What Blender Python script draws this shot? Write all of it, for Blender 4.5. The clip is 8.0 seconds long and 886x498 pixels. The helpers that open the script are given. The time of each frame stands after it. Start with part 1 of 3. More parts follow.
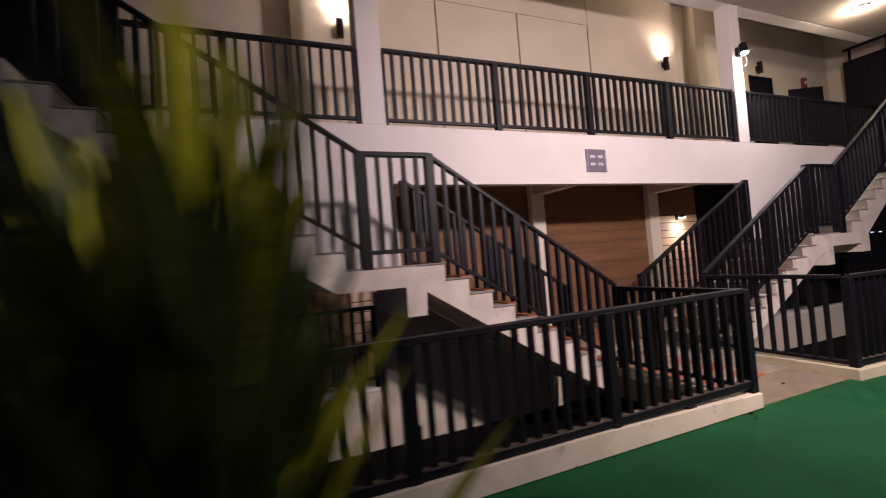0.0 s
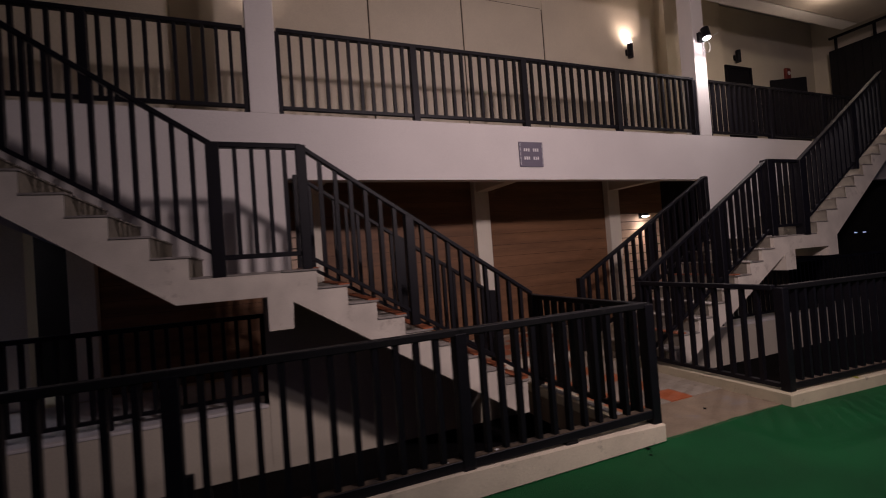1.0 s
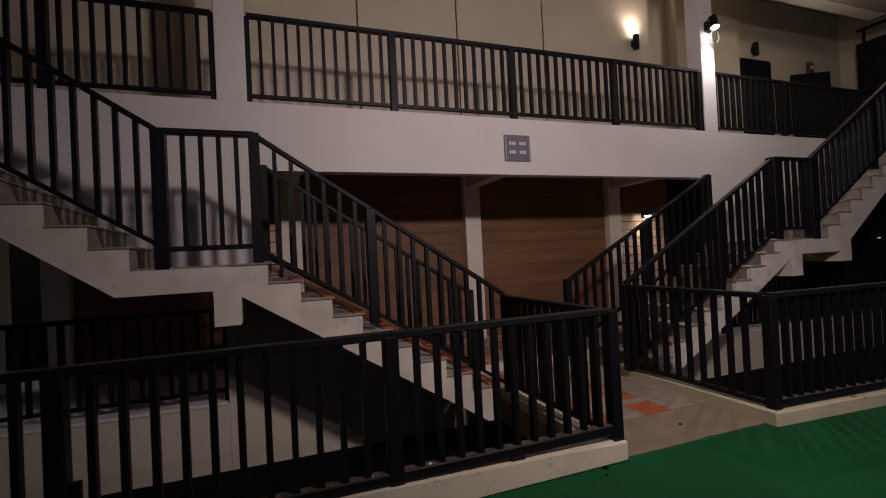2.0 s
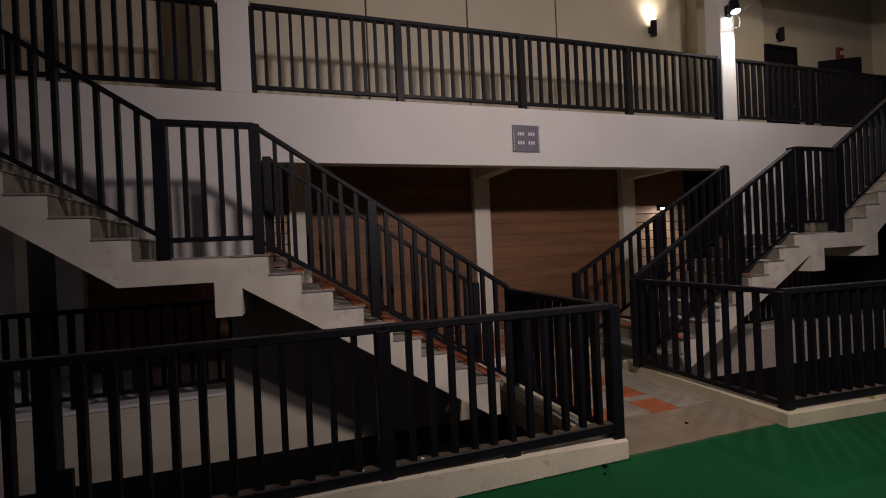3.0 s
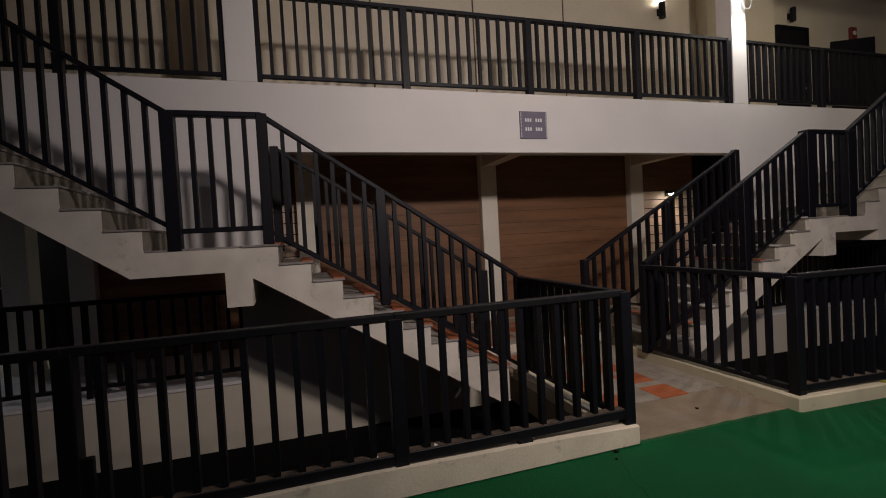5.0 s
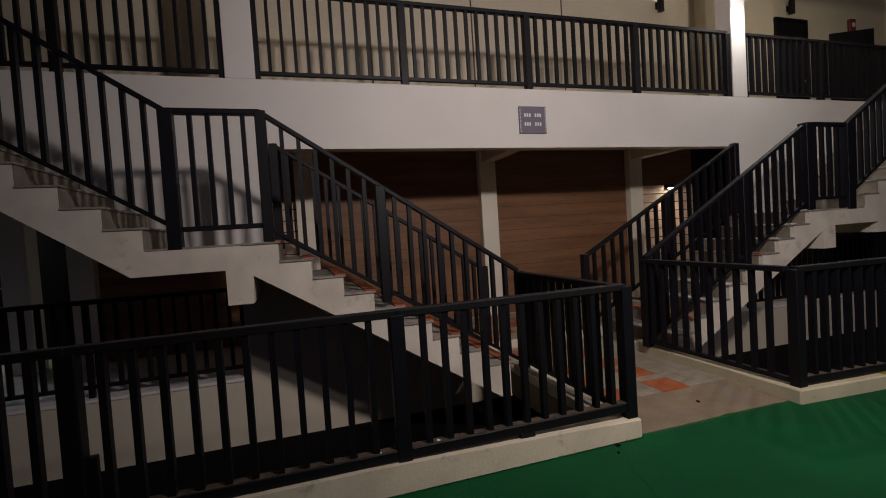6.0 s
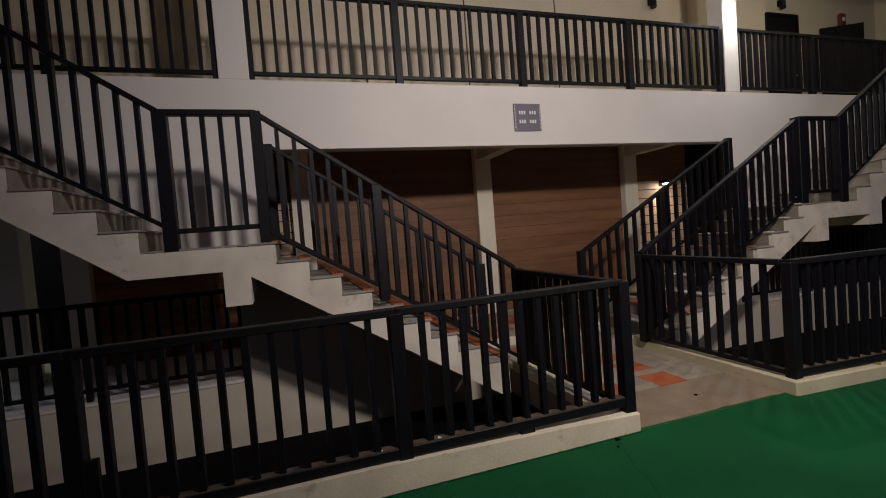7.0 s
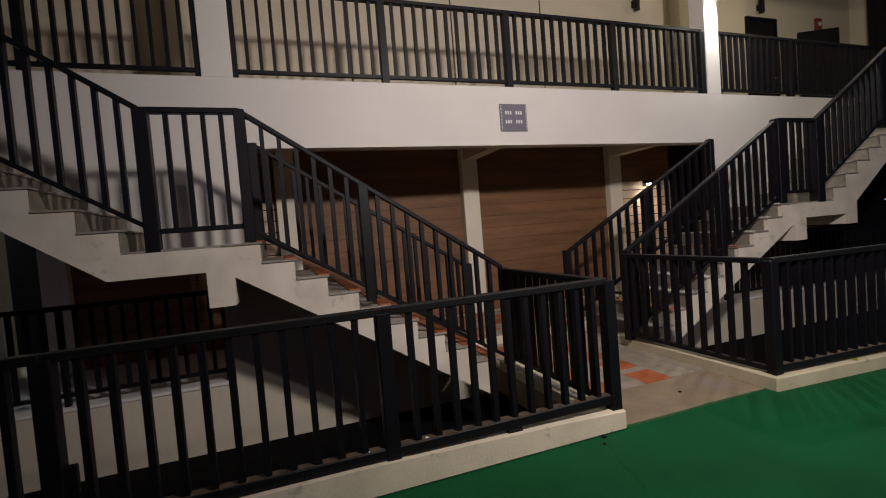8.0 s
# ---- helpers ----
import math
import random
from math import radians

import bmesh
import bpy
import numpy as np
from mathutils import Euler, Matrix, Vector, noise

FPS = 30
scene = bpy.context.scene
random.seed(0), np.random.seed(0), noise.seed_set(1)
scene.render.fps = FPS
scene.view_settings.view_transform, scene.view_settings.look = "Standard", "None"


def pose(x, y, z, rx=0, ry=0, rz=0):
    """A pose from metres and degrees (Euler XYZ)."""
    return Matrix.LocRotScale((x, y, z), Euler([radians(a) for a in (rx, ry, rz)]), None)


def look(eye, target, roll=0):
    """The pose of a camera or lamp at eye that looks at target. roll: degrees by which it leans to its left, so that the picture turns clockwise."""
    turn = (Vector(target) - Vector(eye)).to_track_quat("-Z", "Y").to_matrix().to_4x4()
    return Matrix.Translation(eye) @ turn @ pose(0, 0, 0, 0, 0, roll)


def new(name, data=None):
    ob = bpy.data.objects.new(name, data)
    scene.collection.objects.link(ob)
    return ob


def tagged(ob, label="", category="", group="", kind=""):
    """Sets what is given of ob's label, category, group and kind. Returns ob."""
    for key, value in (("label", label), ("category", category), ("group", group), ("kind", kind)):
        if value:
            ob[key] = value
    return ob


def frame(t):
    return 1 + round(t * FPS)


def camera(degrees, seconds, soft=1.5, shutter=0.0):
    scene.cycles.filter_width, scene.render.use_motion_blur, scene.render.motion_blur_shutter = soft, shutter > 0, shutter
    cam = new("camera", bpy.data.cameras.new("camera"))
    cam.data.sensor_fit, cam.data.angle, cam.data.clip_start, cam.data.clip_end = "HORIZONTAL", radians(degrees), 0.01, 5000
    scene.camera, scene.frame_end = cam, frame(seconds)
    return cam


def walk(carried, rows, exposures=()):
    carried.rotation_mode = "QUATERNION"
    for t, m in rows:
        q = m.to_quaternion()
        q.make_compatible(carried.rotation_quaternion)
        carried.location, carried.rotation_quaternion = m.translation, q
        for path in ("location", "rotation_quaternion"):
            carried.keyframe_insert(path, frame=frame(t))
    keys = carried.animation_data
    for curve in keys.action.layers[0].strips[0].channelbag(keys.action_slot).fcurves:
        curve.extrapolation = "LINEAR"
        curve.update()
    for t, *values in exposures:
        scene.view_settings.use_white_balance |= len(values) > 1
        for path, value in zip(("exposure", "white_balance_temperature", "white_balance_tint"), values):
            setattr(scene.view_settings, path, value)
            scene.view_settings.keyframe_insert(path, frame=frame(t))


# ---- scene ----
cam = camera(88.2, 8.0, soft=1.05, shutter=0.6)
PATH = [
    (0, (0.033, -0.01, 1.51), (0.836, 1.821, 1.565), -4.6),
    (0.5, (0.753, 0.01, 1.515), (1.547, 1.845, 1.557), -4.6),
    (1, (1.318, 0.022, 1.52), (2.095, 1.865, 1.555), -4.2),
    (1.5, (1.668, 0.041, 1.5), (2.409, 1.898, 1.534), -3.4),
    (3, (2.039, 0.058, 1.488), (2.661, 1.959, 1.483), -2.6),
    (3.5, (2.001, 0.064, 1.49), (2.606, 1.97, 1.471), -2.5),
    (4, (2.007, 0.069, 1.488), (2.604, 1.978, 1.457), -2.6),
    (4.5, (2.009, 0.07, 1.489), (2.607, 1.978, 1.445), -2.9),
    (6, (1.996, 0.078, 1.486), (2.597, 1.984, 1.415), -3.7),
    (6.5, (1.991, 0.075, 1.485), (2.6, 1.979, 1.407), -4.1),
    (7, (1.981, 0.075, 1.483), (2.599, 1.975, 1.405), -4.5),
    (7.5, (1.984, 0.075, 1.483), (2.616, 1.97, 1.4), -4.7),
    (8, (1.978, 0.083, 1.477), (2.652, 1.964, 1.396), -4.6),
]
walk(cam, [(t, look(eye, target, roll)) for t, eye, target, roll in PATH], [
    (0.0, 1.2, 6480, 24), (0.3, 0.74, 6480, 30), (0.6, 0.38, 6480, 30), (1.0, -0.08, 6450, 26), (1.7, -0.22, 6400, 20), (3.0, -0.12, 6310, 12),
    (3.5, 0.05, 6280, 10), (4.5, 0.05, 6280, 9), (6.5, 0.05, 6280, 7), (7.0, 0.28, 6280, 6), (7.5, 0.5, 6280, 5), (8.0, 0.52, 6280, 5)])

# ---- night sky, lamps ----
world = bpy.data.worlds.new("night")
scene.world = world
world.use_nodes = True
wbg = world.node_tree.nodes["Background"]
wbg.inputs[0].default_value = (0.40, 0.38, 0.78, 1)
wbg.inputs[1].default_value = 0.030


def lamp(name, kind, place, watts, colour, radius=0.05, target=None, spread=None):
    data = bpy.data.lights.new(name, kind)
    data.energy, data.color = watts, colour
    if kind == "AREA":
        data.shape, data.size = "DISK", radius * 2
    else:
        data.shadow_soft_size = radius
    if spread and kind == "SPOT":
        data.spot_size, data.spot_blend = radians(spread), 1.0
    ob = new(name, data)
    ob.matrix_world = look(place, target) if target else Matrix.Translation(place)
    return ob


WARM = (1.0, 0.80, 0.62)
lamp("yard_light", "SPOT", (4.2, 0.2, 3.8), 525, (1.0, 0.845, 0.79), 0.15, (5.6, 5.2, 2.0), 154)
lamp("street_light", "SPOT", (13.0, -14.4, 11.2), 700, (1.0, 0.88, 0.88), 0.35, (5.6, 4.5, 1.5), 54)
# unseen narrow spot added to brighten the upper leaves of the near plant
lamp("plant_fill_light", "SPOT", (0.45, -0.35, 2.9), 34, (1.0, 0.90, 0.55), 0.05, (0.03, 0.55, 1.74), 38)
lamp("sconce_light", "SPOT", (1.57, 6.65, 5.285), 30, WARM, 0.03, (1.57, 6.68, 7), 150)
lamp("sconce_light", "SPOT", (8.37, 6.65, 5.445), 30, WARM, 0.03, (8.37, 6.68, 7), 150)
lamp("flood_light", "SPOT", (8.31, 4.93, 4.66), 95, (1.0, 0.93, 0.86), 0.03, (8.7, 3.2, 0), 164)
lamp("eave_light", "POINT", (11.05, 4.5, 5.57), 34, (1.0, 0.84, 0.60), 0.07)
lamp("niche_light", "SPOT", (8.50, 6.72, 2.00), 22, WARM, 0.04, (8.50, 6.74, 0), 145)
lamp("door_light", "SPOT", (-2.25, 7.55, 2.42), 12, (0.8, 0.86, 1.0), 0.05, (-1.6, 7.1, 0), 165)


# ---- materials ----
def mat(name, base, rough=0.6, metal=0.0, vary=0.25, scale=3.0, fine=60.0, bump=0.15, tint=None, speck=0.35, rnd=0.0, stain=None, spec=0.5, grain=None):
    """Base colour broken by a coarse and a fine noise; rnd varies it from piece to piece; stain adds patches of another colour."""
    m = bpy.data.materials.new(name)
    m.use_nodes = True
    nt = m.node_tree
    n, l = nt.nodes, nt.links
    b = n["Principled BSDF"]
    b.inputs["Roughness"].default_value, b.inputs["Metallic"].default_value = rough, metal
    b.inputs["Specular IOR Level"].default_value = spec
    tc = n.new("ShaderNodeTexCoord")
    geo = n.new("ShaderNodeNewGeometry")
    big, small = n.new("ShaderNodeTexNoise"), n.new("ShaderNodeTexNoise")
    for t, s, d in ((big, scale, 6), (small, fine, 4)):
        t.inputs["Scale"].default_value, t.inputs["Detail"].default_value = s, d
        if grain:
            stretch = n.new("ShaderNodeVectorMath")
            stretch.operation = "MULTIPLY"
            stretch.inputs[1].default_value = grain
            l.new(geo.outputs["Position"], stretch.inputs[0])
            l.new(stretch.outputs["Vector"], t.inputs["Vector"])
        else:
            l.new(geo.outputs["Position"], t.inputs["Vector"])
    ramp = n.new("ShaderNodeValToRGB")
    lo = tint or tuple(c * (1 - vary) for c in base)
    ramp.color_ramp.elements[0].position, ramp.color_ramp.elements[1].position = 0.32, 0.66
    ramp.color_ramp.elements[0].color, ramp.color_ramp.elements[1].color = (*lo, 1), (*base, 1)
    l.new(big.outputs["Fac"], ramp.inputs["Fac"])
    out = ramp.outputs["Color"]
    mix = n.new("ShaderNodeMix")
    mix.data_type, mix.blend_type = "RGBA", "MULTIPLY"
    mix.inputs["Factor"].default_value = speck
    l.new(out, mix.inputs["A"])
    l.new(small.outputs["Fac"], mix.inputs["B"])
    gain = n.new("ShaderNodeMix")
    gain.data_type, gain.blend_type = "RGBA", "MULTIPLY"
    gain.inputs["Factor"].default_value, gain.inputs["B"].default_value = 1.0, (1.2, 1.2, 1.2, 1)
    l.new(mix.outputs["Result"], gain.inputs["A"])
    out = gain.outputs["Result"]
    if stain:
        st, sr, sm = n.new("ShaderNodeTexNoise"), n.new("ShaderNodeValToRGB"), n.new("ShaderNodeMix")
        st.inputs["Scale"].default_value, st.inputs["Detail"].default_value, st.inputs["Roughness"].default_value = stain[1], 8, 0.7
        l.new(geo.outputs["Position"], st.inputs["Vector"])
        sr.color_ramp.elements[0].position, sr.color_ramp.elements[1].position = stain[2], stain[2] + 0.14
        l.new(st.outputs["Fac"], sr.inputs["Fac"])
        sm.data_type = "RGBA"
        l.new(sr.outputs["Color"], sm.inputs["Factor"])
        l.new(out, sm.inputs["A"])
        sm.inputs["B"].default_value = (*stain[0], 1)
        out = sm.outputs["Result"]
    if rnd:
        info, mr, rm = n.new("ShaderNodeObjectInfo"), n.new("ShaderNodeMapRange"), n.new("ShaderNodeMix")
        mr.inputs["To Min"].default_value, mr.inputs["To Max"].default_value = 1 - rnd, 1 + rnd
        l.new(info.outputs["Random"], mr.inputs["Value"])
        rm.data_type, rm.blend_type = "RGBA", "MULTIPLY"
        rm.inputs["Factor"].default_value = 1.0
        l.new(out, rm.inputs["A"])
        l.new(mr.outputs["Result"], rm.inputs["B"])
        out = rm.outputs["Result"]
    l.new(out, b.inputs["Base Color"])
    if bump:
        bp = n.new("ShaderNodeBump")
        bp.inputs["Strength"].default_value, bp.inputs["Distance"].default_value = bump, 0.01
        l.new(small.outputs["Fac"], bp.inputs["Height"])
        l.new(bp.outputs["Normal"], b.inputs["Normal"])
    return m


def glow(name, colour, strength):
    m = bpy.data.materials.new(name)
    m.use_nodes = True
    b = m.node_tree.nodes["Principled BSDF"]
    b.inputs["Base Color"].default_value = (0.8, 0.8, 0.8, 1)
    b.inputs["Emission Color"].default_value = (*colour, 1)
    b.inputs["Emission Strength"].default_value = strength
    return m


PLASTER = mat("white_plaster", (0.75, 0.715, 0.68), 0.85, vary=0.07, scale=1.3, fine=140, bump=0.12, stain=((0.52, 0.48, 0.44), 2.6, 0.66))
STAIRC = mat("stair_plaster", (0.72, 0.66, 0.56), 0.85, vary=0.22, scale=3.2, fine=130, bump=0.15, speck=0.25, stain=((0.44, 0.39, 0.32), 4.5, 0.58))
CREAM = mat("cream_wall", (0.68, 0.615, 0.49), 0.85, vary=0.10, scale=1.1, fine=110, bump=0.10)
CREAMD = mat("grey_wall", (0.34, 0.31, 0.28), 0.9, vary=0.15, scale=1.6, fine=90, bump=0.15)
KERBW = mat("pale_kerb_paint", (0.70, 0.62, 0.47), 0.85, vary=0.16, scale=4, fine=60, bump=0.15, speck=0.15, stain=((0.34, 0.30, 0.23), 7, 0.59))
CURB = mat("kerb_paint", (0.54, 0.485, 0.335), 0.85, vary=0.16, scale=4, fine=110, bump=0.15, speck=0.15, stain=((0.22, 0.19, 0.15), 6, 0.60))
BLACK = mat("black_paint", (0.0056, 0.0052, 0.0085), 0.5, vary=0.3, scale=9, fine=120, bump=0.12, stain=((0.022, 0.019, 0.017), 22, 0.70), spec=0.28)
DUSTY = mat("dusty_black_paint", (0.0075, 0.0072, 0.0085), 0.5, vary=0.35, scale=9, fine=90, bump=0.2, stain=((0.045, 0.038, 0.032), 14, 0.62), spec=0.35)
DARKDOOR = mat("dark_door_paint", (0.010, 0.009, 0.011), 0.6, vary=0.3, scale=4, bump=0.08, spec=0.2)
WOOD = mat("brown_plank", (0.25, 0.122, 0.056), 0.6, vary=0.35, scale=5, fine=40, bump=0.2, rnd=0.12, grain=(0.12, 1, 1.6))
GROOVE = mat("dark_groove", (0.10, 0.075, 0.05), 0.9, vary=0.2)
GREEN = mat("green_floor_paint", (0.0035, 0.170, 0.047), 0.7, vary=0.28, scale=1.7, fine=150, bump=1.0, speck=0.9, stain=((0.012, 0.085, 0.04), 2.3, 0.62), spec=0.22)
SCREED = mat("bare_screed", (0.29, 0.225, 0.15), 0.85, vary=0.3, scale=3, fine=60, bump=0.25, stain=((0.22, 0.19, 0.16), 2.2, 0.56))
TILEW = mat("pale_floor_tile", (0.36, 0.315, 0.25), 0.5, vary=0.22, scale=6, fine=60, bump=0.1, rnd=0.08, stain=((0.27, 0.24, 0.21), 4, 0.60))
NOSEW = mat("white_nosing", (0.72, 0.69, 0.62), 0.35, vary=0.12, scale=8, fine=60, bump=0.05, rnd=0.1)
TILEG = mat("grey_white_tile", (0.72, 0.71, 0.72), 0.4, vary=0.15, scale=5, fine=50, bump=0.08, rnd=0.06, stain=((0.5, 0.48, 0.47), 4, 0.64))
TILER = mat("terracotta_tile", (0.42, 0.12, 0.045), 0.5, vary=0.3, scale=6, fine=60, bump=0.1, rnd=0.15)
DIRT = mat("brown_dust", (0.12, 0.085, 0.055), 0.95, vary=0.5, scale=12, fine=120, bump=0.4, stain=((0.02, 0.018, 0.017), 9, 0.5))
BEIGEP = mat("beige_plank", (0.68, 0.50, 0.36), 0.6, vary=0.2, scale=6, fine=45, bump=0.15, rnd=0.08)
PIT = mat("near_black_matt", (0.006, 0.0055, 0.006), 0.8, vary=0.5, scale=5, fine=40, bump=0.5, spec=0.05)
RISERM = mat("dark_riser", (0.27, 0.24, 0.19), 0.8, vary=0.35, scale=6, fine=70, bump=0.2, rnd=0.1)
TREADM = mat("worn_tread", (0.34, 0.31, 0.275), 0.75, vary=0.35, scale=8, fine=70, bump=0.2, rnd=0.12)
SIGNM = mat("sign_grey", (0.17, 0.155, 0.20), 0.5, vary=0.08, bump=0.0)
SIGNW = mat("sign_white", (0.75, 0.75, 0.75), 0.5, vary=0.03, bump=0.0)
RED = mat("red_plastic", (0.20, 0.035, 0.025), 0.45, vary=0.1, bump=0.0)
CABLE = mat("white_cable", (0.7, 0.7, 0.68), 0.5, vary=0.05, bump=0.0)
LEAF = mat("green_leaf_shaded", (0.034, 0.056, 0.011), 0.5, vary=0.55, scale=7, fine=50, bump=0.1, rnd=0.25)
LEAFY = mat("yellow_leaf_lit", (0.31, 0.31, 0.022), 0.5, vary=0.35, scale=7, fine=50, bump=0.1, rnd=0.2)
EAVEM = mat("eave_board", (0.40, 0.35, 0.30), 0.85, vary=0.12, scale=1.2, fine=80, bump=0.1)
PIERM = mat("pier_paint", (0.84, 0.79, 0.66), 0.85, vary=0.08, scale=1.5, fine=110, bump=0.1)
BULB = glow("lit_lamp", (1.0, 0.86, 0.70), 60)
BULBW = glow("lit_flood", (1.0, 0.95, 0.90), 60)
BLUE = glow("lit_blue", (0.45, 0.6, 1.0), 0.7)
SOFTB = glow("lit_downlight", (1.0, 0.90, 0.78), 25)


# ---- building helpers ----
def box(bm, x0, x1, y0, y1, z0, z1):
    v = [bm.verts.new((x, y, z)) for x in (x0, x1) for y in (y0, y1) for z in (z0, z1)]
    for f in ((0, 1, 3, 2), (4, 6, 7, 5), (0, 4, 5, 1), (2, 3, 7, 6), (0, 2, 6, 4), (1, 5, 7, 3)):
        bm.faces.new([v[i] for i in f])
    return v


def bar(bm, p, q, w, h):
    """A square bar from p to q, cut upright at its ends; w across, h high, hung below the line."""
    d = Vector((q[0] - p[0], q[1] - p[1], 0)).normalized()
    s = Vector((-d.y, d.x, 0)) * w / 2
    v = [bm.verts.new(Vector(c) + e + Vector((0, 0, z))) for c in (p, q) for e in (-s, s) for z in (-h, 0)]
    for f in ((0, 1, 3, 2), (4, 6, 7, 5), (0, 4, 5, 1), (2, 3, 7, 6), (0, 2, 6, 4), (1, 5, 7, 3)):
        bm.faces.new([v[i] for i in f])


def prism(bm, outline, y0, y1):
    """An outline in x and z, drawn out from y0 to y1."""
    a = [bm.verts.new((x, y0, z)) for x, z in outline]
    b = [bm.verts.new((x, y1, z)) for x, z in outline]
    bm.faces.new(a)
    bm.faces.new(b[::-1])
    for i in range(len(a)):
        j = (i + 1) % len(a)
        bm.faces.new((a[j], a[i], b[i], b[j]))


def tube(bm, p, q, r, r2=None, seg=16):
    p, q = Vector(p), Vector(q)
    m = Matrix.Translation((p + q) / 2) @ (q - p).to_track_quat("Z", "Y").to_matrix().to_4x4()
    bmesh.ops.create_cone(bm, cap_ends=True, segments=seg, radius1=r, radius2=r if r2 is None else r2, depth=(q - p).length, matrix=m)


def soften(bm, w):
    bmesh.ops.bevel(bm, geom=bm.edges[:], offset=w, segments=1, affect="EDGES", clamp_overlap=True)


def mesh_of(name, bm, material):
    bmesh.ops.recalc_face_normals(bm, faces=bm.faces[:])
    me = bpy.data.meshes.new(name)
    bm.to_mesh(me)
    bm.free()
    me.materials.append(material)
    return me


def part(name, bm, material, parent, label=""):
    """Links a bmesh, drawn in world places, as one mesh under a thing or a part."""
    off = Vector()
    up = parent
    while up:
        off += up.location
        up = up.parent
    bmesh.ops.translate(bm, verts=bm.verts[:], vec=-off)
    ob = new(name, mesh_of(name, bm, material))
    ob.parent = parent
    return tagged(ob, label)


def thing(name, place, label, category, group="", kind=""):
    ob = new(name)
    ob.location = place
    ob.empty_display_size = 0.1
    return tagged(ob, label, category, group, kind)


def structure(name, bm, material, label, category):
    return tagged(new(name, mesh_of(name, bm, material)), label, category, "", "structure")


def slab(name, x0, x1, y0, y1, z0, z1, material, label, category, bevel=0.0):
    bm = bmesh.new()
    box(bm, x0, x1, y0, y1, z0, z1)
    if bevel:
        soften(bm, bevel)
    return structure(name, bm, material, label, category)


# ---- levels and lines of the plan ----
FLOOR, FLOORE, UPPER = 0.119, 0.042, 3.19          # corridor floors
FACE, BACK = 5.18, 6.75            # facade, back wall of the corridors
STAIR0, STAIR1 = 4.10, 5.17        # front and back of the stairs
BRX0, BRX1 = 4.14, 5.58            # the bridge
KERB0, KERB1 = 2.62, 2.765
WEST, EAST = -7.0, 16.0

# ---- ground and lower structure ----
bm = bmesh.new()
box(bm, -60, 60, -60, KERB0 + 0.02, -0.3, 0)
ground = structure("ground", bm, GREEN, "green painted outdoor floor, scuffed and worn", "ground")
# mottled near-black floor of the gap
slab("pit_floor", WEST, EAST, KERB0, 9.5, -0.9, -0.57, PIT, "near-black bottom of the gap below the stairs", "ground")
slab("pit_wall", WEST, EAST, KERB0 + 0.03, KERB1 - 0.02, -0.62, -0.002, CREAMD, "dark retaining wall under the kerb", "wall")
KTOP = lambda x: 0.181 if x < 2.3 else 0.181 - 0.025 * (x - 2.3)
bm = bmesh.new()
prism(bm, [(WEST, 0.0), (BRX0, 0.0)] + [(x, KTOP(x)) for x in (BRX0, 3.6, 3.1, 2.3, WEST)], KERB0, KERB1)
soften(bm, 0.010)
structure("kerb_1", bm, KERBW, "cream painted concrete kerb with worn dirty edges", "kerb")
bm = bmesh.new()
plan = [(5.56, 2.557), (EAST, 2.557 - 0.075 * (EAST - 5.56)), (EAST, 2.722 - 0.075 * (EAST - 5.56)), (5.70, 2.715), (5.70, 4.42), (5.56, 4.42)]
lo, hi = [bm.verts.new((x, y, -0.02)) for x, y in plan], [bm.verts.new((x, y, 0.112)) for x, y in plan]
bm.faces.new(hi)
bm.faces.new(lo[::-1])
for i in range(6):
    bm.faces.new((lo[i], lo[(i + 1) % 6], hi[(i + 1) % 6], hi[i]))
soften(bm, 0.012)
structure("kerb_2", bm, CURB, "cream painted concrete kerb turning along the footbridge", "kerb")
slab("kerb_4", BRX0 - 0.14, BRX0, KERB1 + 0.002, 4.3, 0.0, 0.10, CURB, "cream kerb along the side of the footbridge", "kerb", 0.012)
slab("bridge", BRX0 - 0.12, BRX1 + 0.12, KERB0 + 0.022, FACE, -0.25, 0.004, SCREED, "bare screed slab of the short footbridge", "footbridge")
slab("corridor_floor", WEST, 7.50, FACE, 9.5, -0.619, FLOOR - 0.012, CREAM, "cream edged slab of the ground corridor", "floor", 0.006)
slab("corridor_floor_east", 7.502, EAST, FACE, 9.5, -0.619, FLOORE - 0.012, CREAM, "cream edged slab of the lower corridor end", "floor", 0.006)

slab("edge_strip_1", WEST, 1.40, FACE - 0.012, FACE + 0.05, FLOOR - 0.03, FLOOR + 0.002, PLASTER, "pale rounded edge of the corridor floor", "edge", 0.006)
slab("edge_strip_2", 7.52, EAST, FACE - 0.012, FACE + 0.05, FLOORE - 0.03, FLOORE + 0.002, PLASTER, "pale rounded edge of the corridor floor", "edge", 0.006)
# ragged edge of the green paint on the screed and up the kerb
bm = bmesh.new()
rag = random.Random(3)
n, prev = 90, None
for i in range(n + 1):
    x = BRX0 - 0.02 + (BRX1 - BRX0 + 0.02) * i / n
    y = 2.655 + 0.012 * noise.noise(Vector((x * 7, 0, 3))) + 0.006 * rag.random() - 0.03 * max(0, x - 5.2)
    row = (bm.verts.new((x, 2.6405, 0.0005)), bm.verts.new((x, 2.644, 0.0056)), bm.verts.new((x, max(y, 2.646), 0.0058)))
    if prev:
        bm.faces.new((prev[0], row[0], row[1], prev[1]))
        bm.faces.new((prev[1], row[1], row[2], prev[2]))
    prev = row
structure("paint_edge_1", bm, GREEN, "ragged edge of green floor paint on bare screed", "paint edge")
bm = bmesh.new()
prev = None
